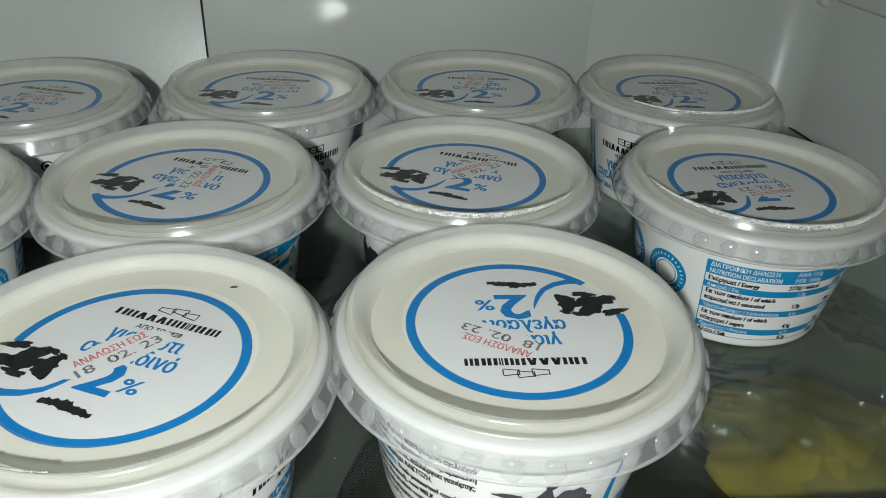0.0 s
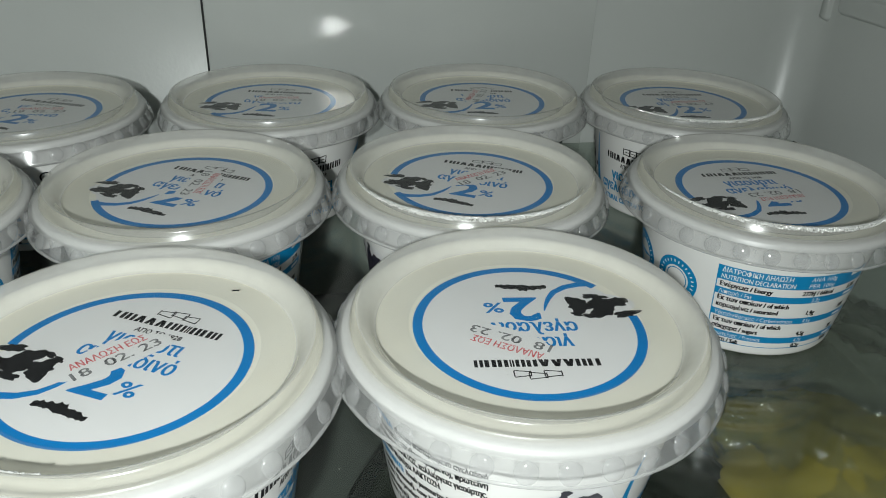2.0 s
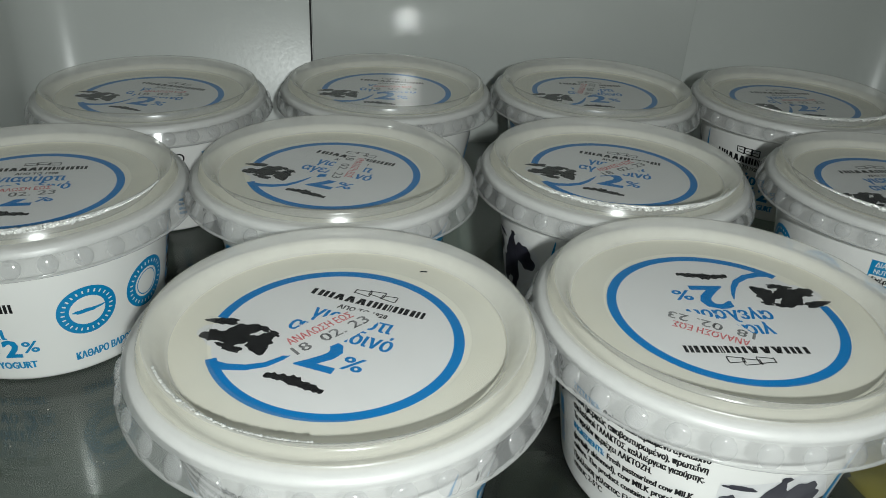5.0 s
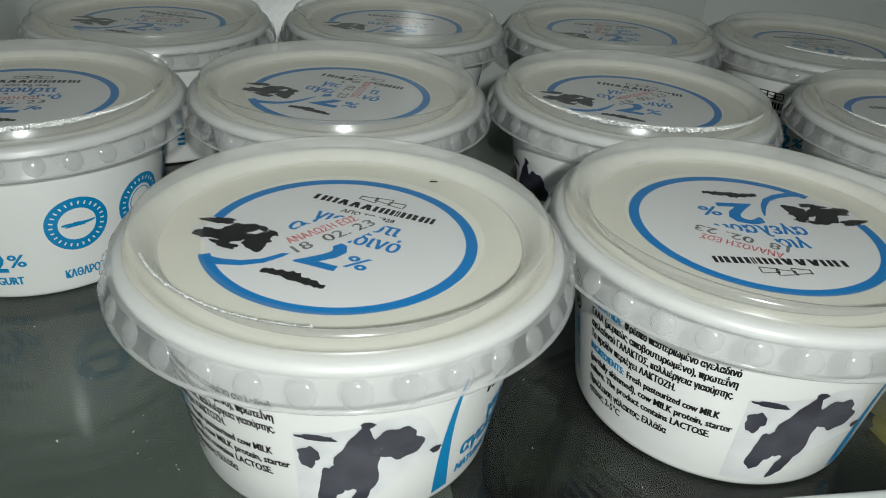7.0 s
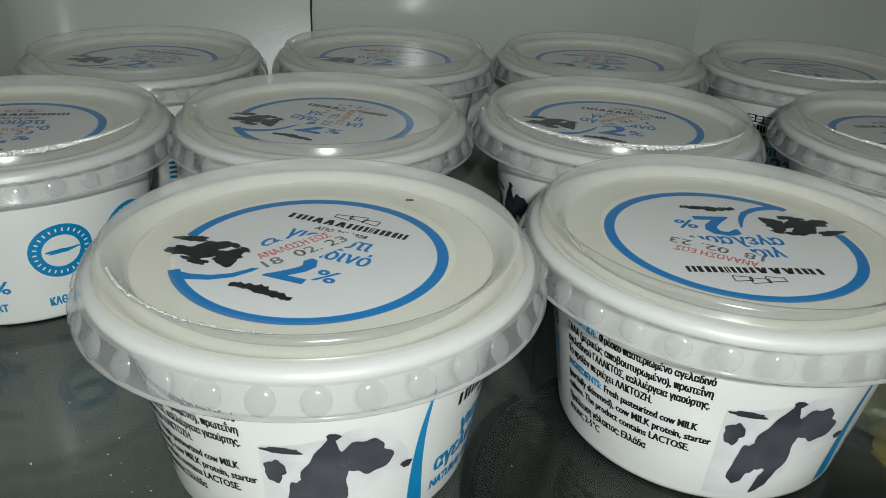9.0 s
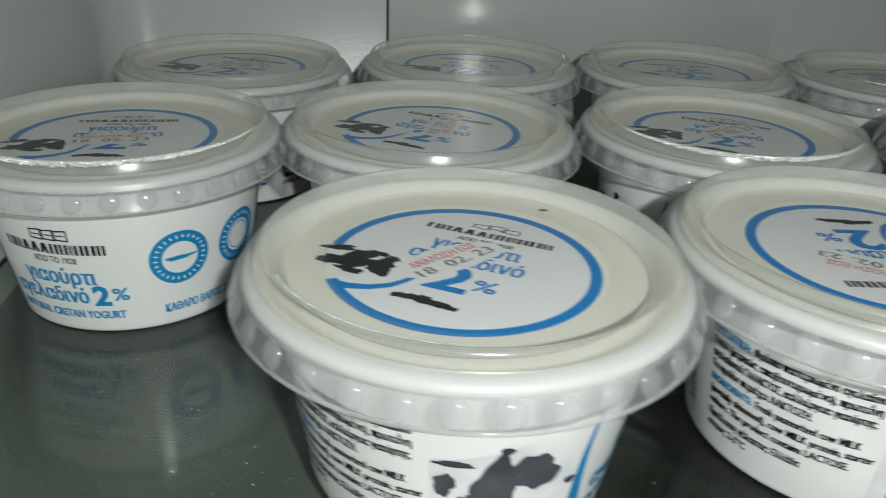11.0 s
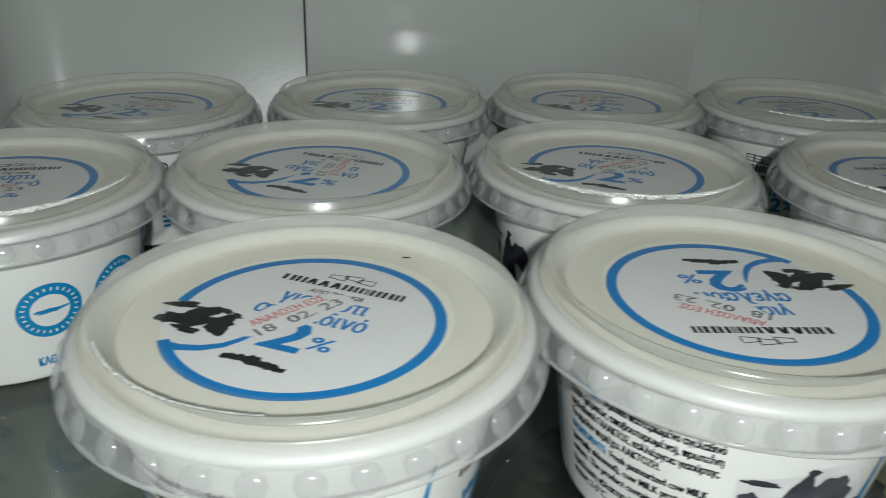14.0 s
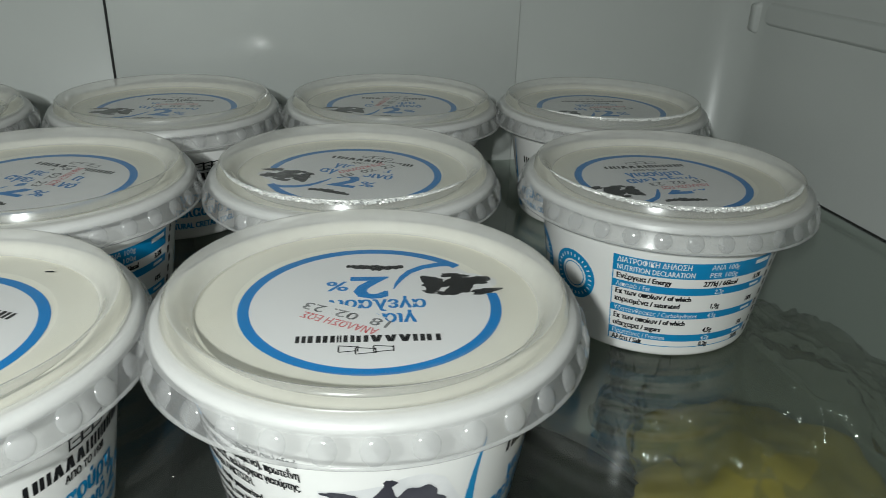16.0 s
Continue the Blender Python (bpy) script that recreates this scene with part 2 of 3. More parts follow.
    def wrapped(self, name, mat, proud=0.00012):
        """Laid round the tub: u is metres along the wall from the front's middle, v the height."""
        out = []
        for u, v, up in self.v:
            a, r = u / 0.0425, tub_radius(v) + proud + up
            out.append((r * math.cos(a), r * math.sin(a), v))
        return mesh_of(name, out, self.f, mat, True)


def tub_radius(z):
    return 0.0390 + 0.0072 * max(0.0, min(1.0, z / 0.047))


def deg(a):
    """Metres along the tub's wall for an angle."""
    return radians(a) * 0.0425


def layered(name, *meshes):
    """Several printed layers as one mesh, each with its own ink."""
    verts, faces, slot, inks = [], [], [], []
    for n, me in enumerate(meshes):
        o = len(verts)
        verts += [tuple(q.co) for q in me.vertices]
        faces += [tuple(i + o for i in p.vertices) for p in me.polygons]
        slot += [n] * len(me.polygons)
        inks.append(me.materials[0])
        bpy.data.meshes.remove(me)
    me = mesh_of(name, verts, faces, inks)
    me.polygons.foreach_set("material_index", slot)
    return me


def block_row(pr, u0, u1, v, h, scale=1.0):
    """A row of plain dark blocks and wedges that stands in for a wordmark."""
    widths = (1.25, 1.05, 1.1, 1.1, 1.1, 1.05, 0.95, 0.42, 1.05, 1.15, 0.9)
    gap = 0.16
    unit = (u1 - u0) / (sum(widths) + gap * (len(widths) - 1))
    u = u0
    for k, w in enumerate(widths):
        w *= unit
        lean = 0.26 * w if k in (2, 3, 4) else 0.0
        pen = min(0.39 * w, 0.44 * unit)
        for left, tilt in ((u, lean), (u + w - pen, -lean)):
            pr.add([(left, v - h / 2), (left + pen, v - h / 2), (left + pen + tilt, v + h / 2), (left + tilt, v + h / 2)], [(0, 1, 2, 3)])
        u += w + gap * unit

# ---- the fridge's setting ----
HALF, BACK, LOW, TOP, FRONT = 0.274, 0.5385, -0.13, 0.36, -0.06


def liner():
    """The moulded liner: two sides and the back in one sheet with rounded corners."""
    r, line = 0.028, []
    line += [(-HALF - 0.004, FRONT), (-HALF, 0.2), (-HALF, BACK - r)]
    line += [(-HALF + r - r * math.cos(a), BACK - r + r * math.sin(a)) for a in [math.pi / 2 * k / 10 for k in range(1, 11)]]
    line += [(-x, y) for x, y in reversed(line)]
    outer = [(x * 1.09, y + (0.02 if y > 0.4 else 0)) for x, y in line]
    verts, faces, n = [], [], len(line)
    for pts in (line, outer):
        for z in (LOW, TOP):
            verts += [(x, y, z) for x, y in pts]
    for k in range(n - 1):
        faces.append((k, k + 1, n + k + 1, n + k))
        faces.append((2 * n + k + 1, 2 * n + k, 3 * n + k, 3 * n + k + 1))
        faces.append((n + k, n + k + 1, 3 * n + k + 1, 3 * n + k))
    for k in (0, n - 1):
        faces.append((k, n + k, 3 * n + k, 2 * n + k))
    me = mesh_of("wall_liner", verts, faces, WALL, True)
    return tagged(new("wall_liner", me), "glossy pale grey-white moulded plastic fridge liner", "wall", kind="structure")


liner()
tagged(part("wall_back", box_mesh("wall_back", -0.1165, 0.122, 0.5365, 0.5383, LOW, TOP - 0.002, PANEL, 0.0006, 2)),
       "glossy white plastic panel over the fridge's back wall", "wall panel", kind="structure")
tagged(part("trim", box_mesh("trim", -0.1179, -0.1168, 0.5368, 0.5382, LOW, TOP - 0.002, DARK_GAP)),
       "narrow dark joint beside the back panel", "joint", kind="structure")
tagged(part("ceiling", box_mesh("ceiling", -0.27, 0.27, FRONT, 0.53, TOP - 0.03, TOP - 0.024, WALL)), "white plastic roof of the fridge compartment", "ceiling", kind="structure")


def rail(side, y0, y1, z0, z1, deep, soft, edge):
    """A moulded runner on a side wall that carries the next shelf: it swells softly out of the liner."""
    verts, faces, ny, nz = [], [], 90, 30
    cy, cz, hy, hz = (y0 + y1) / 2, (z0 + z1) / 2, (y1 - y0) / 2, (z1 - z0) / 2
    for a in range(ny + 1):
        q = a / ny
        y = cy + hy * (1 - (1 - q) ** 2 * 2 if q > 0.5 else -1 + q * q * 2)
        for b in range(nz + 1):
            z = cz + hz * math.sin((b / nz - 0.5) * math.pi)
            dy, dz = max(0.0, abs(y - cy) - hy + edge), max(0.0, abs(z - cz) - hz + edge)
            inside = min(1.0, max(0.0, (edge - math.hypot(dy, dz)) / soft))
            verts.append((side * (HALF + 0.0006 - deep * inside * inside * (3 - 2 * inside)), y, z))
    for a in range(ny):
        for b in range(nz):
            o = a * (nz + 1) + b
            faces.append((o, o + 1, o + nz + 2, o + nz + 1))
    me = mesh_of("trim_rail", verts, faces, WALL, True)
    return tagged(new("trim_rail", me), "pale moulded shelf runner on the fridge's side wall", "shelf runner", kind="structure")


rail(-1, FRONT + 0.01, 0.307, 0.0615, 0.0935, 0.0080, 0.0085, 0.0125)
rail(1, 0.395, 0.512, 0.0875, 0.1030, 0.0024, 0.0028, 0.0050)
rail(1, 0.515, 0.5265, 0.0800, 0.1035, 0.0046, 0.0034, 0.0050)

# the glass shelf with its white front strip
shelf = tagged(new("shelf"), "clear glass fridge shelf with white front strip", "shelf", kind="structure")
part("glass", box_mesh("glass", -HALF + 0.0016, HALF - 0.0016, 0.2, 0.531, -0.004, 0.0, GLASS), shelf, "clear greenish glass sheet")
part("front_strip", box_mesh("front_strip", -HALF + 0.002, HALF - 0.002, 0.184, 0.1995, -0.010, 0.004, TRIM, 0.003, 3), shelf, "white plastic edge strip")
for s in (-1, 1):
    part("side_seal", box_mesh("side_seal", s * (HALF - 0.0009) - 0.0006, s * (HALF - 0.0009) + 0.0006, 0.2, 0.53, -0.0009, 0.0003, DARK_GAP), shelf, "dark gap strip")


def shelf_boss():
    """A white moulded ledge under the shelf's side, its far end rounded off in plan."""
    plan = [(-HALF - 0.002, 0.202), (-HALF + 0.0096, 0.202)]
    plan += [(-HALF + 0.0096 * math.cos(a), 0.268 + 0.050 * math.sin(a)) for a in [math.pi / 2 * k / 14 for k in range(15)]]
    plan += [(-HALF - 0.002, 0.318)]
    bm = bmesh.new()
    base = bm.faces.new([bm.verts.new((x, y, -0.034)) for x, y in plan])
    top = bmesh.ops.extrude_face_region(bm, geom=[base])
    for v in top["geom"]:
        if isinstance(v, bmesh.types.BMVert):
            v.co.z = -0.0046
    bmesh.ops.recalc_face_normals(bm, faces=bm.faces[:])
    bmesh.ops.bevel(bm, geom=[e for e in bm.edges if all(v.co.z > -0.01 for v in e.verts)], offset=0.0015, segments=3, affect="EDGES", profile=0.5)
    me = bpy.data.meshes.new("trim_boss")
    bm.to_mesh(me)
    bm.free()
    me.materials.append(TRIM)
    tagged(new("trim_boss", me), "white moulded boss holding the shelf's side", "shelf support", kind="structure")


shelf_boss()
# middle is darkened for shade; left slab is added, hiding the pale wall below
for name, x0, x1, top, stuff, words in (("floor", 0.106, HALF + 0.004, LOW + 0.02, FLOOR_LOW, "grey lower shelf seen through the glass"), ("floor_middle", -0.0846, 0.1056, LOW + 0.02, FLOOR_SHADE, "lower shelf with the cups' shade put into its colour"),
                                        ("floor_raised", -HALF - 0.004, -0.085, -0.015, FLOOR_SHADE, "added dark slab standing in for shade under the glass shelf")):
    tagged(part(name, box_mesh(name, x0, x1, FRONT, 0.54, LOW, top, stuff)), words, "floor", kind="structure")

# the dim walls that close the place in front of the fridge
for name, x0, x1, y0, y1, z0, z1 in (("wall_front", -0.34, 0.34, -0.362, -0.35, LOW, TOP), ("wall_left", -0.352, -0.34, -0.35, FRONT - 0.001, LOW, TOP), ("wall_right", 0.34, 0.352, -0.35, FRONT - 0.001, LOW, TOP),
                                     ("floor_front", -0.34, 0.34, -0.35, FRONT - 0.001, LOW - 0.012, LOW), ("ceiling_front", -0.34, 0.34, -0.35, FRONT - 0.001, TOP - 0.03, TOP - 0.018)):
    tagged(part(name, box_mesh(name, x0, x1, y0, y1, z0, z1, ROOM)), "plain dim painted surface facing the open fridge", "room wall", kind="structure")

# ---- the yogurt cups ----


def build_cup():
    cup = tagged(new("yogurt_cup"), "white printed plastic yogurt cup with frosted lid", "yogurt cup", "yogurt cups on the shelf")
    wall = [(tub_radius(z), z) for z in (0.0022, 0.01, 0.02, 0.03, 0.04, 0.047)]
    tub = part("tub", lathe("tub", [(0, 0.0022), (0.0345, 0.002), (0.0368, 0.0004), (0.0379, 0.0), (0.0387, 0.0004), (0.0391, 0.0012), *wall, (0.0464, 0.0488), (0.0468, 0.0500), (0.0472, 0.0520),
                                    (0.0508, 0.0528), (0.0522, 0.0535), (0.0528, 0.0546), (0.0526, 0.0558), (0.0516, 0.0565), (0.0485, 0.0565), (0.0475, 0.0560), (0.0470, 0.0545)], [TUB, TUB_RIM], 96, [0] * 14 + [1] * 8), cup, "glossy white tub with blue and black print")
    seal = part("seal", lathe("seal", [(0, 0.0546), (0.030, 0.0546), (0.044, 0.0546), (0.0458, 0.0549), (0.0470, 0.0557), (0.0481, 0.0566), (0.0490, 0.0570), (0.0504, 0.0571)], CREAM, 72), cup, "cream sealing film with round printed label")
    # frosted lid: rolled lip, flared skirt, shoulder, raised ring, sunken floor
    prof = [(0.0553, 0.0486), (0.0555, 0.0481), (0.0560, 0.0480), (0.0563, 0.0484), (0.0560, 0.0491), (0.0540, 0.0545), (0.0536, 0.0558), (0.0530, 0.0568), (0.0519, 0.0573), (0.0508, 0.0574), (0.0502, 0.0580),
            (0.0497, 0.0608), (0.0493, 0.0615), (0.0486, 0.0619), (0.0478, 0.0617), (0.0462, 0.0604), (0.0446, 0.0585), (0.0438, 0.0568), (0.0430, 0.0559), (0.0420, 0.0557), (0.0338, 0.0556), (0, 0.0556)]
    slots = [4, 4, 4, 4, 2, 0, 0, 0, 0, 0, 1, 1, 1, 5, 5, 5, 5, 5, 3, 3, 6]
    lid = part("lid", lathe("lid", prof, [LID, RIDGE, SKIRT, PLATE, LIP, RIDGE_IN, PLATE_MID], 96, slots), cup, "frosted clear plastic lid")
    # the row of pressed bumps round the skirt
    verts, faces = [], []
    up = Vector((-0.37, 0, 1)).normalized()
    nrm = Vector((1, 0, 0.37)).normalized()
    mid, side = Vector((0.05495, 0, 0.0519)), Vector((0, 1, 0))
    verts.append(mid + nrm * 0.00086)
    for rr, hh in ((0.0017, 0.00078), (0.0027, 0.00040), (0.0030, -0.00012)):
        verts += [mid + side * (rr * math.cos(b)) + up * (rr * 1.05 * math.sin(b)) + nrm * hh for b in [2 * math.pi * k / 12 for k in range(12)]]
    for k in range(12):
        k2 = (k + 1) % 12
        faces.append((0, 1 + k, 1 + k2))
        for o in (1, 13):
            faces.append((o + k, o + 12 + k, o + 12 + k2, o + k2))
    bump = mesh_of("bump", verts, faces, SKIRT, True)
    for k in range(34):
        part("bump", bump, lid).rotation_euler.z = 2 * math.pi * k / 34

    # print on the sealing film
    part("label_disc", Print().ring(0, 0, 0.0, 0.0316).flat("label_disc", 0.054654, PAPER), seal, "white printed disc")
    blue = Print()
    blue.ring(0, 0, 0.0305, 0.0333, 221, 548, 120)
    part("ring", blue.flat("ring", 0.054708, BLUE), seal, "bright blue printed ring")
    words = Print()
    words.text("\u03b3\u03b9\u03b1\u03bf\u03cd\u03c1\u03c4\u03b9", 0.0005, 0.0087, 0.0082, 0.0230, heavy=0.0002)
    words.text("\u03b1\u03b3\u03b5\u03bb\u03b1\u03b4\u03b9\u03bd\u03cc", 0.0006, 0.0013, 0.0084, 0.0288, heavy=0.0002)
    words.text("2", 0.0005, -0.0084, 0.0175, 0.0098, bold=0.02, heavy=0.0003)
    words.text("%", 0.0090, -0.0094, 0.0076, 0.0058, bold=0.01, heavy=0.0001)
    part("lettering", words.flat("lettering", 0.054715, BLUE), seal, "blue lettering")
    black = Print()
    block_row(black, -0.0163, 0.0177, 0.0176, 0.0031)
    for x, y, w in ((-0.0027, 0.0222, 0.0046), (0.0014, 0.0230, 0.0046), (0.0054, 0.0221, 0.0044)):
        for s in (-1, 1):
            black.bar(x, y + s * 0.0011, w, 0.00035, 8 * s)
            black.bar(x + s * w / 2, y, 0.00035, 0.0024)
    black.text("\u0391\u03a0\u039f \u03a4\u039f 1928", 0.0012, 0.0131, 0.0026, 0.0147, bold=0.012, heavy=0.00004)
    part("black_print", black.flat("black_print", 0.054715, BLACK), seal, "black bars and small lettering")
    island = Print()
    rng = random.Random(5)
    top, low = [], []
    for k in range(25):
        q = k / 24
        w = 0.0009 + 0.0013 * math.sin(math.pi * q) ** 0.6 * (0.7 + 0.6 * rng.random())
        mid = -0.0214 + 0.0005 * math.sin(5 * q)
        top.append((-0.0090 + 0.0160 * q, mid + w * (0.5 + 0.5 * rng.random())))
        low.append((-0.0090 + 0.0160 * q, mid - w * (0.4 + 0.4 * rng.random())))
    island.add([p for pair in zip(top, low) for p in pair], [(2 * k, 2 * k + 1, 2 * k + 3, 2 * k + 2) for k in range(24)])
    part("island_mark", island.flat("island_mark", 0.054715, BLACK), seal, "black map silhouette")
    pale = Print()
    pale.blob(-0.0216, -0.0103, 0.0238, 0.0135, 11, 8, 0.16, 30)
    part("picture", pale.flat("picture", 0.054715, PAPER), seal, "white picture patch")
    for x, y, w, h, s, tr in ((-0.0302, -0.0056, 0.0072, 0.0036, 21, 12), (-0.0290, -0.0122, 0.0066, 0.0052, 22, -30), (-0.0236, -0.0092, 0.0102, 0.0086, 23, 30), (-0.0168, -0.0106, 0.0080, 0.0074, 24, 12),
                              (-0.0226, -0.0152, 0.0066, 0.0030, 25, 0), (-0.0154, -0.0058, 0.0040, 0.0022, 26, -15), (-0.0190, -0.0046, 0.0050, 0.0018, 27, -8)):
        part("patch", Print().blob(x, y, w, h, s, tr, 0.38, 40).flat("patch", 0.054762, BLACK), seal, "black irregular shape")
    arc = Print().band([(-0.0240, -0.0222), (-0.0192, -0.0224), (-0.0145, -0.0208), (-0.0106, -0.0179), (-0.0083, -0.0142), (-0.0067, -0.0103), (-0.0059, -0.0075)], [0.0020, 0.0026, 0.0023, 0.0020, 0.0016, 0.0010, 0.0003])
    part("arc", arc.flat("arc", 0.054780, BLUE), seal, "blue tapering stroke")
    tape = part("date_sticker", Print().blob(0.0006, -0.0006, 0.0292, 0.0128, 61, 0, 0.14, 40).flat("date_sticker", 0.0, STICKER), seal, "matte clear tape with red and grey stamp")
    stamp = Print().text("\u0391\u039d\u0391\u039b\u03a9\u03a3\u0397 \u0395\u03a9\u03a3", 0.0, 0.0020, 0.0040, 0.0205, heavy=0.00006)
    date = Print().text("18  02. 23", 0.0, -0.0022, 0.0050, 0.0235, heavy=0.00010)
    tape_mesh = tape.data
    # tape and its stamp are one flat sheet with three inks
    verts = [tuple(q.co) for q in tape_mesh.vertices]
    faces = [tuple(p.vertices) for p in tape_mesh.polygons]
    slot = [0] * len(faces)
    for ink, pr in ((1, stamp), (2, date)):
        o = len(verts)
        verts += [(u, v, 0.00003 + up) for u, v, up in pr.v]
        faces += [tuple(i + o for i in f) for f in pr.f]
        slot += [ink] * len(pr.f)
    tape.data = mesh_of("date_sticker", verts, faces, [STICKER, RED, GREY])
    tape.data.polygons.foreach_set("material_index", slot)
    tape.location = (0, 0, 0.054798)

    # print round the tub
    blue = Print()
    blue.text("\u03b3\u03b9\u03b1\u03bf\u03cd\u03c1\u03c4\u03b9", deg(-3.3), 0.0220, 0.0080, deg(33), heavy=0.0003)
    blue.text("\u03b1\u03b3\u03b5\u03bb\u03b1\u03b4\u03b9\u03bd\u03cc", deg(-11.5), 0.0148, 0.0080, deg(39), heavy=0.0003)
    blue.text("2", deg(14), 0.0150, 0.0104, deg(7), bold=0.03, heavy=0.0002)
    blue.text("%", deg(22), 0.0154, 0.0068, deg(7), bold=0.012, heavy=0.0001)
    blue.text("NATURAL CRETAN YOGURT", deg(-4.5), 0.0075, 0.0042, deg(54), bold=0.016, heavy=0.00014)
    blue.text("\u039a\u0391\u0398\u0391\u03a1\u039f \u0392\u0391\u03a1\u039f\u03a3 210g\u212e", deg(60), 0.0072, 0.0044, deg(40), bold=0.014, heavy=0.00012)
    part("front_lettering", blue.wrapped("front_lettering", CYAN), tub, "light blue lettering")
    black = Print()
    block_row(black, deg(-25), deg(19.5), 0.0320, 0.0036)
    for x, w in ((-6.7, 5.4), (-1.7, 5.6), (3.3, 5.4)):
        for s in (-1, 1):
            black.bar(deg(x), 0.0369 + s * 0.0016, deg(w), 0.0005, 6 * s, 3)
            black.bar(deg(x + s * w / 2), 0.0369, 0.0005, 0.0036)
        black.bar(deg(x), 0.0369, deg(w * 0.6), 0.0004, 0, 3)
    black.text("\u0391\u03a0\u039f \u03a4\u039f 1928", deg(-2.3), 0.0280, 0.0030, deg(19), bold=0.012, heavy=0.00004)
    part("black_print", black.wrapped("black_print", BLACK), tub, "black bars and small lettering")
    arc = Print()
    line = [(deg(-33 - 5.5 * math.sin(q * 2.0) + (1 - q) * -6 + 1), 0.0030 + 0.0375 * q) for q in [k / 12 for k in range(13)]]
    arc.band(line, [0.0050 - 0.0046 * (k / 12) for k in range(13)])
    part("swoosh", arc.wrapped("swoosh", CYAN), tub, "light blue curved stroke")
    # pale picture panel with dark patches, in plain shapes
    pale = Print()
    lows = (0.003, 0.003, 0.003, 0.005, 0.010, 0.0155, 0.0172, 0.0185)
    tops = (0.0318, 0.0322, 0.0330, 0.034, 0.0358, 0.036, 0.0330, 0.0245)
    pts = [(deg(-87 + 6.2 * k + (i * 3.5)), q[k]) for k in range(8) for i, q in ((0, lows), (0, tops))]
    pale.add(pts, [(2 * k, 2 * k + 2, 2 * k + 3, 2 * k + 1) for k in range(7)])
    part("picture", pale.wrapped("picture", PALE, 0.0001), tub, "pale picture panel")
    for a, z, w, h, s, tr in ((-80.5, 0.0309, 0.0086, 0.0018, 33, -2), (-83, 0.0245, 0.0046, 0.0068, 31, 10), (-76.5, 0.0150, 0.0058, 0.0150, 32, -4), (-68.5, 0.0220, 0.0100, 0.0205, 34, -8),
                              (-57.5, 0.0270, 0.0112, 0.0108, 35, 20), (-44, 0.0208, 0.0026, 0.0026, 36, 0), (-68, 0.0095, 0.0040, 0.0090, 37, -20), (-66.5, 0.0345, 0.0030, 0.0022, 38, 30)):
        part("patch", Print().blob(deg(a), z, w, h, s, tr, 0.26, 40).wrapped("patch", NAVY, 0.00022), tub, "dark navy irregular shape")
    for a, face in ((48, 0), (80, 1)):
        badge = Print().ring(deg(a), 0.0258, 0.0058, 0.0097, steps=48)
        if face:
            badge.ring(deg(a), 0.0258, 0.0046, 0.0050, steps=36)
        else:
            badge.blob(deg(a), 0.0258, 0.0088, 0.0018, 41, 4, 0.4)
        ticks = Print()
        for k in range(26):
            b = 2 * math.pi * k / 26
            ticks.bar(deg(a) + 0.0078 * math.cos(b), 0.0258 + 0.0078 * math.sin(b), 0.0005, 0.0012, math.degrees(b) + 90)
        part("badge", layered("badge", badge.wrapped("a", CYAN, 0.00012), ticks.wrapped("b", PAPER, 0.00024)), tub, "round blue badge with white bars")
    # nutrition table
    a0, a1 = 102, 181
    mid, wide = deg((a0 + a1) / 2), deg(a1 - a0)
    cyan = Print()
    for z, h in ((0.0372, 0.0064), (0.0288, 0.0030), (0.0186, 0.0030), (0.0086, 0.0030)):
        part("table_band", Print().bar(mid, z, wide, h, cells=24).wrapped("table_band", CYAN), tub)
    cyan.bar(mid, 0.0046, wide, 0.0003, cells=24)
    cyan.bar(deg(a0) + 0.0002, 0.0210, 0.0004, 0.0330)
    part("nutrition_table", cyan.wrapped("nutrition_table", CYAN), tub, "blue and white nutrition table")
    black, white = Print(), Print()
    left, c2, c3 = deg(a0 + 2), deg(152), deg(174)
    white.text("\u0394\u0399\u0391\u03a4\u03a1\u039f\u03a6\u0399\u039a\u0397 \u0394\u0397\u039b\u03a9\u03a3\u0397", left, 0.0388, 0.0030, deg(32), "LEFT", heavy=0.00004)
    white.text("NUTRITION DECLARATION", left, 0.0358, 0.0030, deg(34), "LEFT", heavy=0.00004)
    white.text("\u0391\u039d\u0391 100g", c2, 0.0388, 0.0028, deg(14))
    white.text("PER 100g", c2, 0.0358, 0.0028, deg(14))
    white.bar(c3, 0.0385, deg(10), 0.0016, cells=3)
    for z, txt, num in ((0.0288, "\u039b\u03b9\u03c0\u03b1\u03c1\u03ac / Fat", "2,3g"), (0.0186, "\u03a5\u03b4\u03b1\u03c4\u03ac\u03bd\u03b8\u03c1\u03b1\u03ba\u03b5\u03c2 / Carbohydrates", "4,5g"), (0.0086, "\u03a0\u03c1\u03c9\u03c4\u03b5\u0390\u03bd\u03b5\u03c2 / Proteins", "4,7g")):
        white.text(txt, left, z, 0.0026, None, "LEFT", narrow=0.82)
        white.text(num, c2, z, 0.0026, narrow=0.82)
        white.bar(c3, z, deg(7), 0.0011, cells=2)
    part("table_print", white.wrapped("table_print", PAPER, 0.0002), tub, "white table lettering")
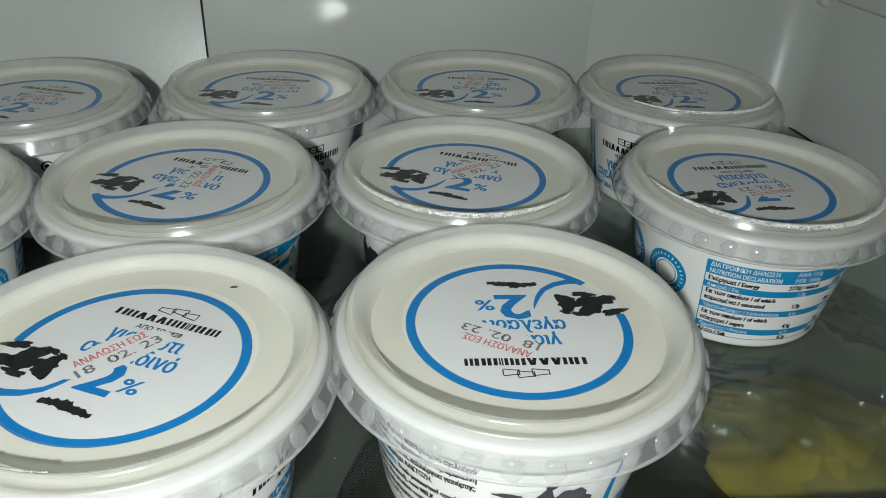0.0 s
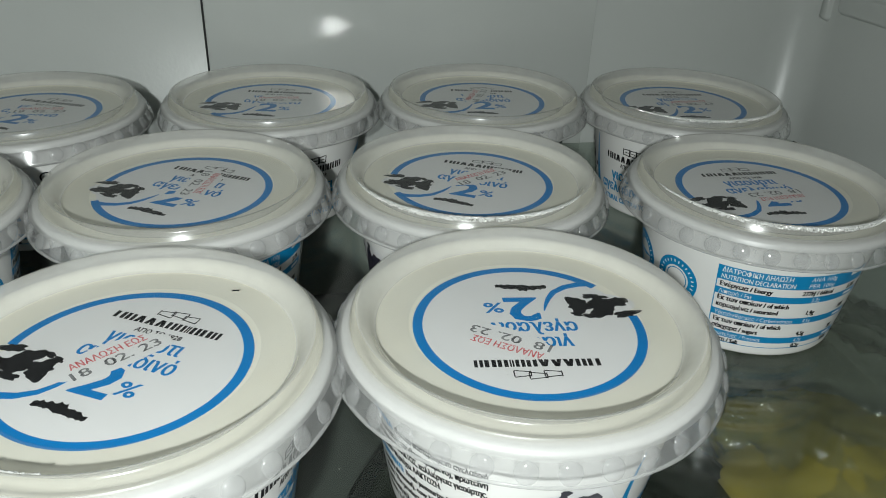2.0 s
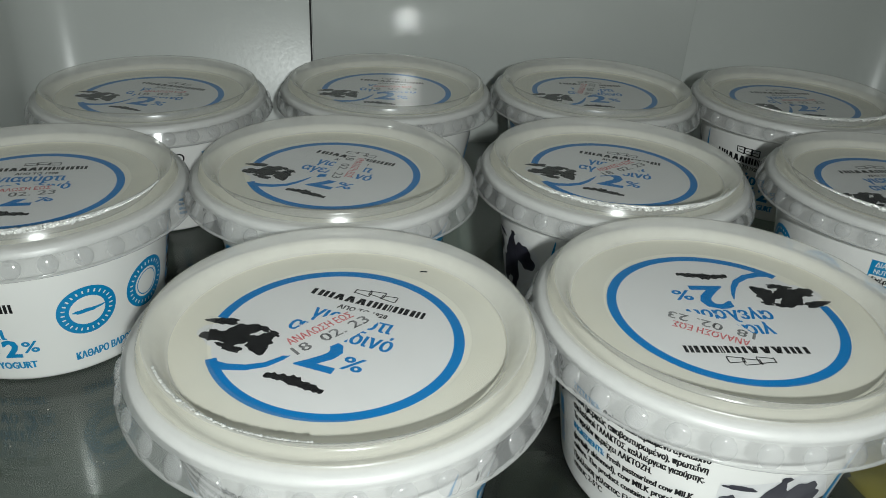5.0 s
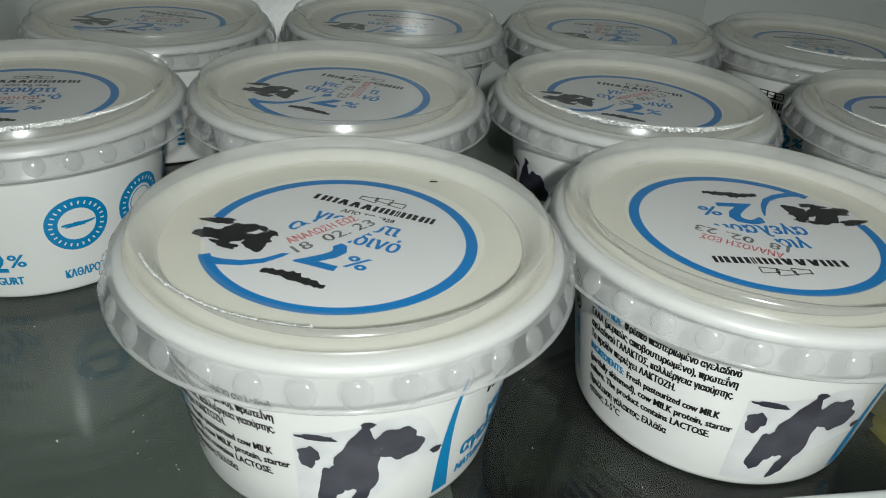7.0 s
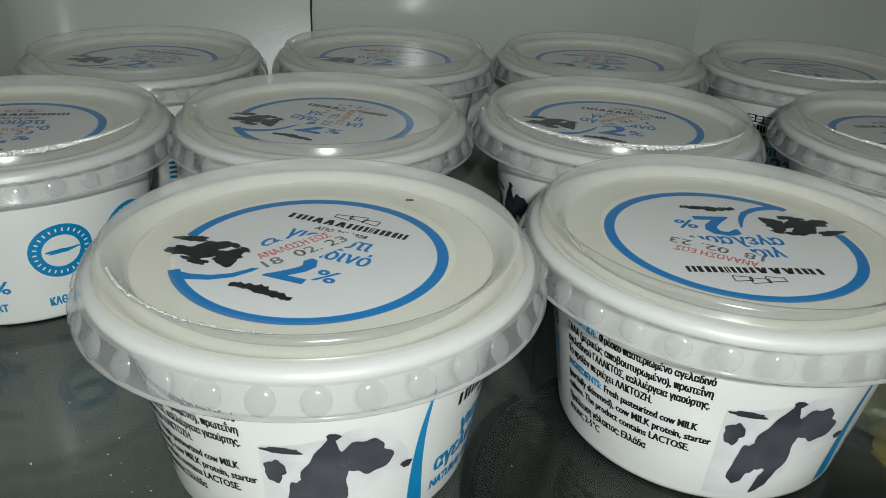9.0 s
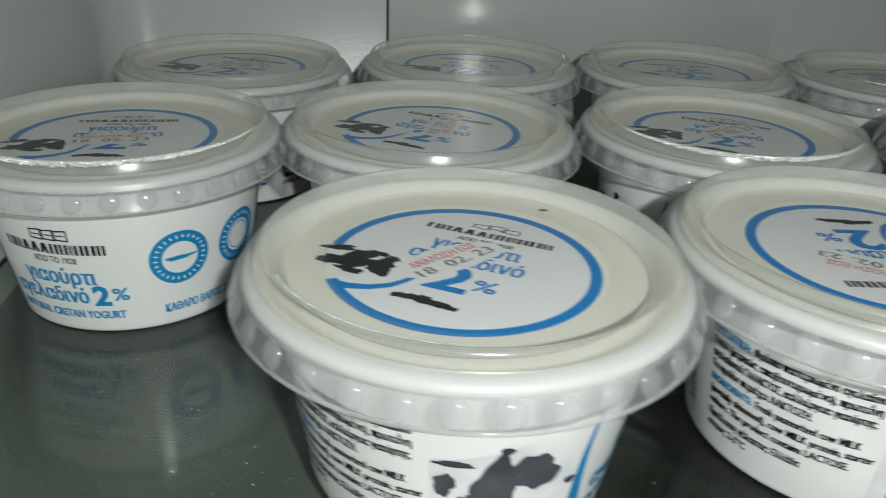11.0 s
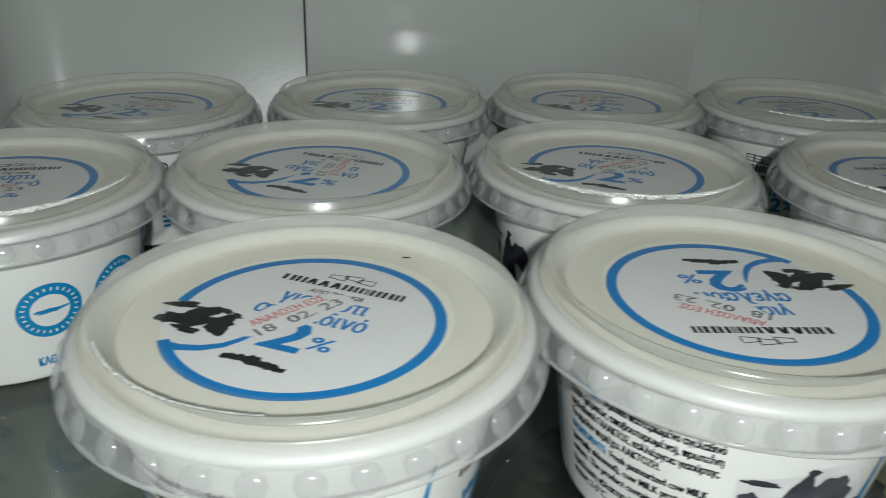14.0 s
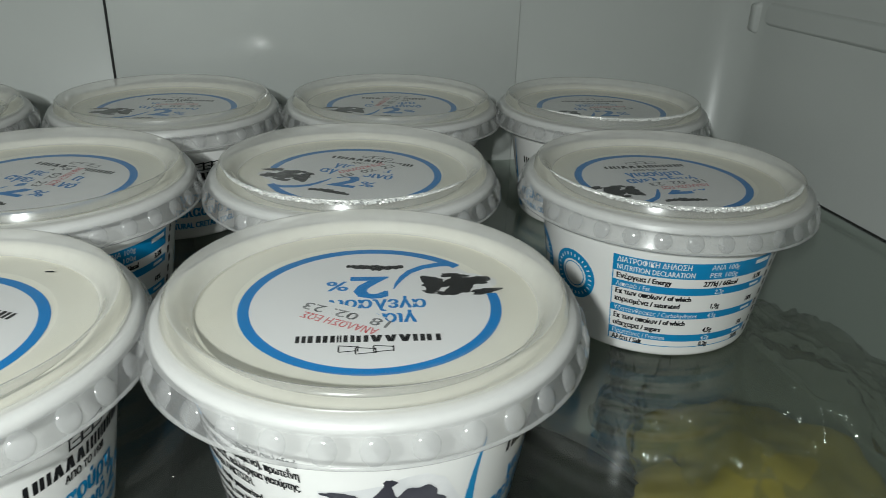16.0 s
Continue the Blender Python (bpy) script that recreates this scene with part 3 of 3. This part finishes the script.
    for z, txt in ((0.0322, "\u0395\u03bd\u03ad\u03c1\u03b3\u03b5\u03b9\u03b1 / Energy"), (0.0258, "\u0395\u03ba \u03c4\u03c9\u03bd \u03bf\u03c0\u03bf\u03af\u03c9\u03bd / of which"), (0.0226, "\u03ba\u03bf\u03c1\u03b5\u03c3\u03bc\u03ad\u03bd\u03b1 / saturated"),
                   (0.0153, "\u0395\u03ba \u03c4\u03c9\u03bd \u03bf\u03c0\u03bf\u03af\u03c9\u03bd / of which"), (0.0121, "\u03c3\u03ac\u03ba\u03c7\u03b1\u03c1\u03b1 / sugars"), (0.0058, "\u0391\u03bb\u03ac\u03c4\u03b9 / Salt")):
        black.text(txt, left, z, 0.0029, None, "LEFT", 0.012, heavy=0.00012, narrow=0.80)
    for z, num, pc in ((0.0322, "277kJ / 66kcal", "3,3%"), (0.0226, "1,9g", "10%"), (0.0121, "4,5g", "5%"), (0.0058, "0,2g", "2,8%")):
        black.text(num, c2, z, 0.0028, None, "CENTER", 0.016, heavy=0.00010, narrow=0.82)
        black.text(pc, c3, z, 0.0028, None, "CENTER", 0.016, heavy=0.00010, narrow=0.82)
    for k in range(9):
        black.bar(deg(184.5) + 0.0007 * (k % 3), 0.0065 + 0.0040 * k, 0.0016, 0.0028)
    # ingredients
    lines = ("\u03a3\u03a5\u03a3\u03a4\u0391\u03a4\u0399\u039a\u0391: \u03a6\u03c1\u03ad\u03c3\u03ba\u03bf \u03c0\u03b1\u03c3\u03c4\u03b5\u03c1\u03b9\u03c9\u03bc\u03ad\u03bd\u03bf \u03b1\u03b3\u03b5\u03bb\u03b1\u03b4\u03b9\u03bd\u03cc",
             "\u0393\u0391\u039b\u0391 (\u03bc\u03b5\u03c1\u03b9\u03ba\u03ce\u03c2 \u03b1\u03c0\u03bf\u03b2\u03bf\u03c5\u03c4\u03c5\u03c1\u03c9\u03bc\u03ad\u03bd\u03bf), \u03c0\u03c1\u03c9\u03c4\u03b5\u0390\u03bd\u03b7",
             "\u03b1\u03b3\u03b5\u03bb\u03b1\u03b4\u03b9\u03bd\u03bf\u03cd \u0393\u0391\u039b\u0391\u039a\u03a4\u039f\u03a3, \u03ba\u03b1\u03bb\u03bb\u03b9\u03ad\u03c1\u03b3\u03b5\u03b9\u03b1 \u03b3\u03b9\u03b1\u03bf\u03cd\u03c1\u03c4\u03b7\u03c2.",
             "\u03a4\u03bf \u03c0\u03c1\u03bf\u03ca\u03cc\u03bd \u03c0\u03b5\u03c1\u03b9\u03ad\u03c7\u03b5\u03b9 \u039b\u0391\u039a\u03a4\u039f\u0396\u0397.",
             "INGREDIENTS: Fresh pasteurized cow MILK", "(partially skimmed), cow MILK protein, starter", "culture. The product contains LACTOSE.",
             "\u03a0\u03c1\u03bf\u03ad\u03bb\u03b5\u03c5\u03c3\u03b7 \u03b3\u03ac\u03bb\u03b1\u03ba\u03c4\u03bf\u03c2: \u0395\u03bb\u03bb\u03ac\u03b4\u03b1", "\u03c3\u03c4\u03bf\u03c5\u03c2 2-5\u00b0C")
    heads = Print()
    for k, (txt, w) in enumerate(zip(lines, (54, 54, 54, 37, 52, 57, 51, 37, 18))):
        z = 0.0390 - 0.0036 * k - (0.0004 if k > 3 else 0) - (0.0006 if k > 6 else 0)
        start, room = -146.0, w
        if ": " in txt and k in (0, 4):
            head, txt = txt.split(": ")
            share = 1.12 * (len(head) + 2) / (len(head) + 2 + len(txt))
            heads.text(head + ":", deg(start), z, 0.0031, deg(w * (share - 0.03)), "LEFT", 0.01, heavy=0.00010)
            start, room = start + w * share, w * (1 - share)
        black.text(txt, deg(start), z, 0.0032, deg(room), "LEFT", 0.01, heavy=0.00010)
    heads.bar(deg(-159.5), 0.0232, deg(4.5), 0.0070, cells=2)
    for k in range(4):
        heads.bar(deg(-159.5), 0.0172 - 0.0024 * k, deg(4.5), 0.0013, cells=2)
    part("blue_heading", heads.wrapped("blue_heading", CYAN), tub, "light blue headings and block")
    for z in (0.0385, 0.0318):
        black.ring(deg(-159.5), z, 0.0019, 0.0026, steps=28)
        black.bar(deg(-159.5), z, 0.0018, 0.0018, 30)
    part("small_print", black.wrapped("small_print", BLACK), tub, "small black lettering")
    return cup


def condensation(seed, a0, a1, each=27, low=0.0):
    """Fine water drops on the lid's raised ring, between two angles: past counting, so one mesh."""
    rng = random.Random(seed)
    way = [(0.0497, 0.0610), (0.0492, 0.0617), (0.0484, 0.0620), (0.0475, 0.0616), (0.0466, 0.0609)]
    verts, faces = [], []
    for _ in range(int(each * (a1 - a0))):
        q = rng.random()
        a = radians(a0 + (a1 - a0) * q)
        edge = min(1.0, 3 * min(q, 1 - q)) ** 0.7
        d = low + (1 - low) * (0.62 + (rng.betavariate(1.3, 1.3) - 0.62) * edge)
        k = min(3, int(d * 4))
        f = d * 4 - k
        r, z = (way[k][i] * (1 - f) + way[k + 1][i] * f for i in (0, 1))
        nr, nz = way[k + 1][1] - way[k][1], way[k][0] - way[k + 1][0]
        s = rng.choice((1.0, 1.0, 1.6)) * rng.uniform(0.00014, 0.00032)
        out = Vector((math.cos(a), math.sin(a), 0))
        up = (out * nr + Vector((0, 0, nz))).normalized()
        side = Vector((-math.sin(a), math.cos(a), 0))
        over = up.cross(side)
        c = out * r + Vector((0, 0, z))
        o = len(verts)
        verts.append(c + up * (s * 0.9) + side * (rng.uniform(-0.4, 0.4) * s) + over * (rng.uniform(-0.4, 0.4) * s))
        for hh, ww in ((0.55, 0.72), (-0.1, 1.0)):
            verts += [c + side * (math.cos(b * 1.0472) * s * ww) + over * (math.sin(b * 1.0472) * s * ww) + up * (s * hh) for b in range(6)]
        for b in range(6):
            b2 = (b + 1) % 6
            faces.append((o, o + 1 + b, o + 1 + b2))
            faces.append((o + 1 + b, o + 7 + b, o + 7 + b2, o + 1 + b2))
    return mesh_of("condensation", verts, faces, DROPS, True)


# label's x, y, turn of the tub's front, turn of the label, tape's place and turn on the label, wet edge (angles) or none, the cup's middle off the label's
CUPS = [
    (-0.0045, 0.2439, -24.5, 173.5, (0.0070, 0.0085, -27.5), None, (-0.0007, 0), "white printed yogurt cup with its lid label turned upside down"),
    (-0.1143, 0.2428, -20, -28.5, (-0.0038, 0.0005, 63.5), (-158, -100, 6, 0.7), (0.0013, 0), "white printed yogurt cup with taped date stamp and few water drops"),
    (0.0011, 0.348, -98, -27.5, (0.0017, 0.0063, 53.5), (-165, -45), (0, 0), "white printed yogurt cup with water drops inside its lid edge"),
    (-0.1109, 0.3524, 162, -28.5, (0.0029, 0.0077, -80.5), None, (0, 0), "white printed yogurt cup with nutrition table on its side"),
    (0.1171, 0.3261, 122, -0.5, (0.0054, -0.0056, 185.5), (-175, -40), (0.001, 0), "white printed yogurt cup with nutrition table and wet lid edge"),
    (-0.2198, 0.3434, -105.5, 2.5, (-0.0009, -0.0034, 5.5), (-150, -15), (0.0018, 0), "white printed yogurt cup beside the fridge wall, wet lid edge"),
    (-0.1941, 0.4524, 90, -22.5, (0.0027, 0.0057, 18.5), None, (0, 0), "white printed yogurt cup against the fridge's back wall"),
    (-0.0799, 0.4609, -61, -12.5, (0.0027, 0.0057, 8.5), None, (0, 0), "white printed yogurt cup against the fridge's back wall"),
    (0.0309, 0.4553, 80, -9.5, (-0.0031, 0.0084, 73.5), None, (0, 0), "white printed yogurt cup against the fridge's back wall"),
    (0.1389, 0.4396, -143, -5.5, (0.0053, 0.0024, 5.5), (-150, -35), (0, 0), "white printed yogurt cup at the back with wet lid edge"),
]
first = build_cup()
for n, (x, y, front, label_turn, (tx, ty, tt), wet, (dx, dy), words) in enumerate(CUPS):
    cup = first if n == 0 else copy_thing(first, pose(x, y, 0.0003))
    cup.matrix_basis = pose(x + dx, y + dy, 0.0003)
    tagged(cup, words)
    for piece in cup.children:
        kind = piece.name.split(".")[0]
        if kind == "tub":
            piece.rotation_euler.z = radians(front)
        elif kind == "seal":
            piece.rotation_euler.z = radians(label_turn)
            off = Matrix.Rotation(-radians(label_turn), 3, "Z") @ Vector((-dx, -dy, 0))
            for sub in piece.children:
                sub.location = off
                if sub.name.startswith("date_sticker"):
                    sub.location, sub.rotation_euler = off + Vector((tx, ty, 0.05484)), (0, 0, radians(tt))
        elif kind == "lid":
            piece.rotation_euler.z = radians(37 * n)
            if wet:
                drops = part("condensation", condensation(50 + n, *wet), piece, "glittering fine water drops")
                drops.rotation_euler.z = -radians(37 * n)
                tagged(drops, kind="stuff")

# ---- things under the glass ----
pot = tagged(new("cooking_pot"), "dark enamel cooking pot standing under the glass shelf", "pot")
pot.location = (0.024, 0.262, LOW + 0.02)
part("body", lathe("body", [(0, 0.001), (0.070, 0.001), (0.078, 0.006), (0.081, 0.025), (0.0825, 0.046), (0.081, 0.047), (0.079, 0.025), (0.074, 0.008), (0, 0.006)], POT, 96), pot)
part("rim", lathe("rim", [(0.0805, 0.0472), (0.0845, 0.0472), (0.0872, 0.0500), (0.0850, 0.0530), (0.0800, 0.0515), (0.0805, 0.0472)], POT, 96), pot, "dark rolled rim")
part("lid", lathe("lid", [(0.0800, 0.0495), (0.0745, 0.0510), (0.052, 0.0550), (0.023, 0.0575), (0, 0.0580)], POT_LID, 96), pot, "dark greenish lid")

bag = tagged(new("produce_bag"), "clear plastic bag with yellow produce under the glass", "bag")
bag.location = (0.176, 0.268, LOW + 0.02)
bm = bmesh.new()
bmesh.ops.create_icosphere(bm, subdivisions=5, radius=1)
for v in bm.verts:
    f = 1 + 0.22 * noise.noise(v.co * 1.7) + 0.07 * noise.noise(v.co * 5) + 0.02 * noise.noise(v.co * 14)
    v.co = (v.co.x * 0.052 * f - 0.021, v.co.y * 0.064 * f + 0.004, max(0.001, 0.036 + v.co.z * 0.038 * f))
me = bpy.data.meshes.new("produce")
bm.to_mesh(me)
bm.free()
me.materials.append(YELLOW)
me.polygons.foreach_set("use_smooth", [True] * len(me.polygons))
part("produce", me, bag, "lumpy dull yellow food")
bm = bmesh.new()
bmesh.ops.create_icosphere(bm, subdivisions=6, radius=1)
for v in bm.verts:
    d = v.co.copy()
    f = 1 + 0.12 * noise.noise(d * 1.9)
    for k, (fr, am) in enumerate(((3, 0.10), (7, 0.07), (15, 0.045), (31, 0.02))):
        f += am * (0.5 - abs(noise.noise(d * fr + Vector((k, 2 * k, 0)))) * 2)
    v.co = (d.x * 0.066 * f + 0.004, d.y * 0.102 * f + 0.040, max(0.0, 0.046 + d.z * 0.046 * f))
me = bpy.data.meshes.new("film")
bm.to_mesh(me)
bm.free()
me.materials.append(BAG)
me.polygons.foreach_set("use_smooth", [True] * len(me.polygons))
part("film", me, bag, "crinkled clear film")

# crumbs and specks on the glass
rng = random.Random(3)
verts, faces = [], []
for n in range(92):
    x, y, s = rng.uniform(-0.26, 0.05), rng.uniform(0.205, 0.31), rng.uniform(0.00012, 0.0004)
    if n > 60:
        x, y, s = rng.gauss(-0.163, 0.008), rng.gauss(0.226, 0.014), rng.uniform(0.0001, 0.0003)
    if y < 0.202 or any(math.hypot(x - c[0], y - c[1]) < 0.041 for c in CUPS):
        continue
    o = len(verts)
    verts += [(x + rng.uniform(-s, s), y + rng.uniform(-s, s), 0.0002 + (s if k > 3 else 0)) for k in range(6)]
    faces += [(o, o + 1, o + 4), (o + 1, o + 2, o + 5), (o + 2, o + 3, o + 4), (o + 3, o, o + 5), (o, o + 4, o + 5), (o + 2, o + 4, o + 5)]
tagged(new("crumbs", mesh_of("crumbs", verts, faces, CRUMB)), "tiny pale crumbs scattered on the glass shelf", "crumbs", kind="stuff")

# fine pale dust on the lids, past counting
rng = random.Random(9)
verts, faces = [], []
for c in CUPS:
    for _ in range(26):
        r, a, q = 0.043 * math.sqrt(rng.random()), rng.uniform(0, 6.283), rng.uniform(0.00007, 0.00020)
        x, y, o = c[0] + c[6][0] + r * math.cos(a), c[1] + c[6][1] + r * math.sin(a), len(verts)
        verts += [(x + q * rng.uniform(0.6, 1.4) * math.cos(b * 1.5708 + a), y + q * math.sin(b * 1.5708 + a), 0.0562) for b in range(4)] + [(x, y, 0.0562 + q)]
        faces += [(o, o + 1, o + 4), (o + 1, o + 2, o + 4), (o + 2, o + 3, o + 4), (o + 3, o, o + 4)]
tagged(new("lid_dust", mesh_of("lid_dust", verts, faces, CRUMB)), "fine pale dust specks on the yogurt lids", "dust", kind="stuff")

# specks lying on two of the lids
for x, y, turn in ((-0.1143 + 0.0269, 0.2428 + 0.0294, -20), (-0.0045 - 0.0166, 0.2439 + 0.0416, 50)):
    speck = box_mesh("speck", -0.0010, 0.0010, -0.00016, 0.00016, 0, 0.00025, BLACK)
    for q in speck.vertices:
        q.co.y += 0.00025 * math.sin(q.co.x * 1500)
    ob = tagged(new("speck", speck), "tiny dark fibre lying on a yogurt lid", "speck")
    ob.matrix_world = pose(x, y, 0.0560, 0, 0, turn)
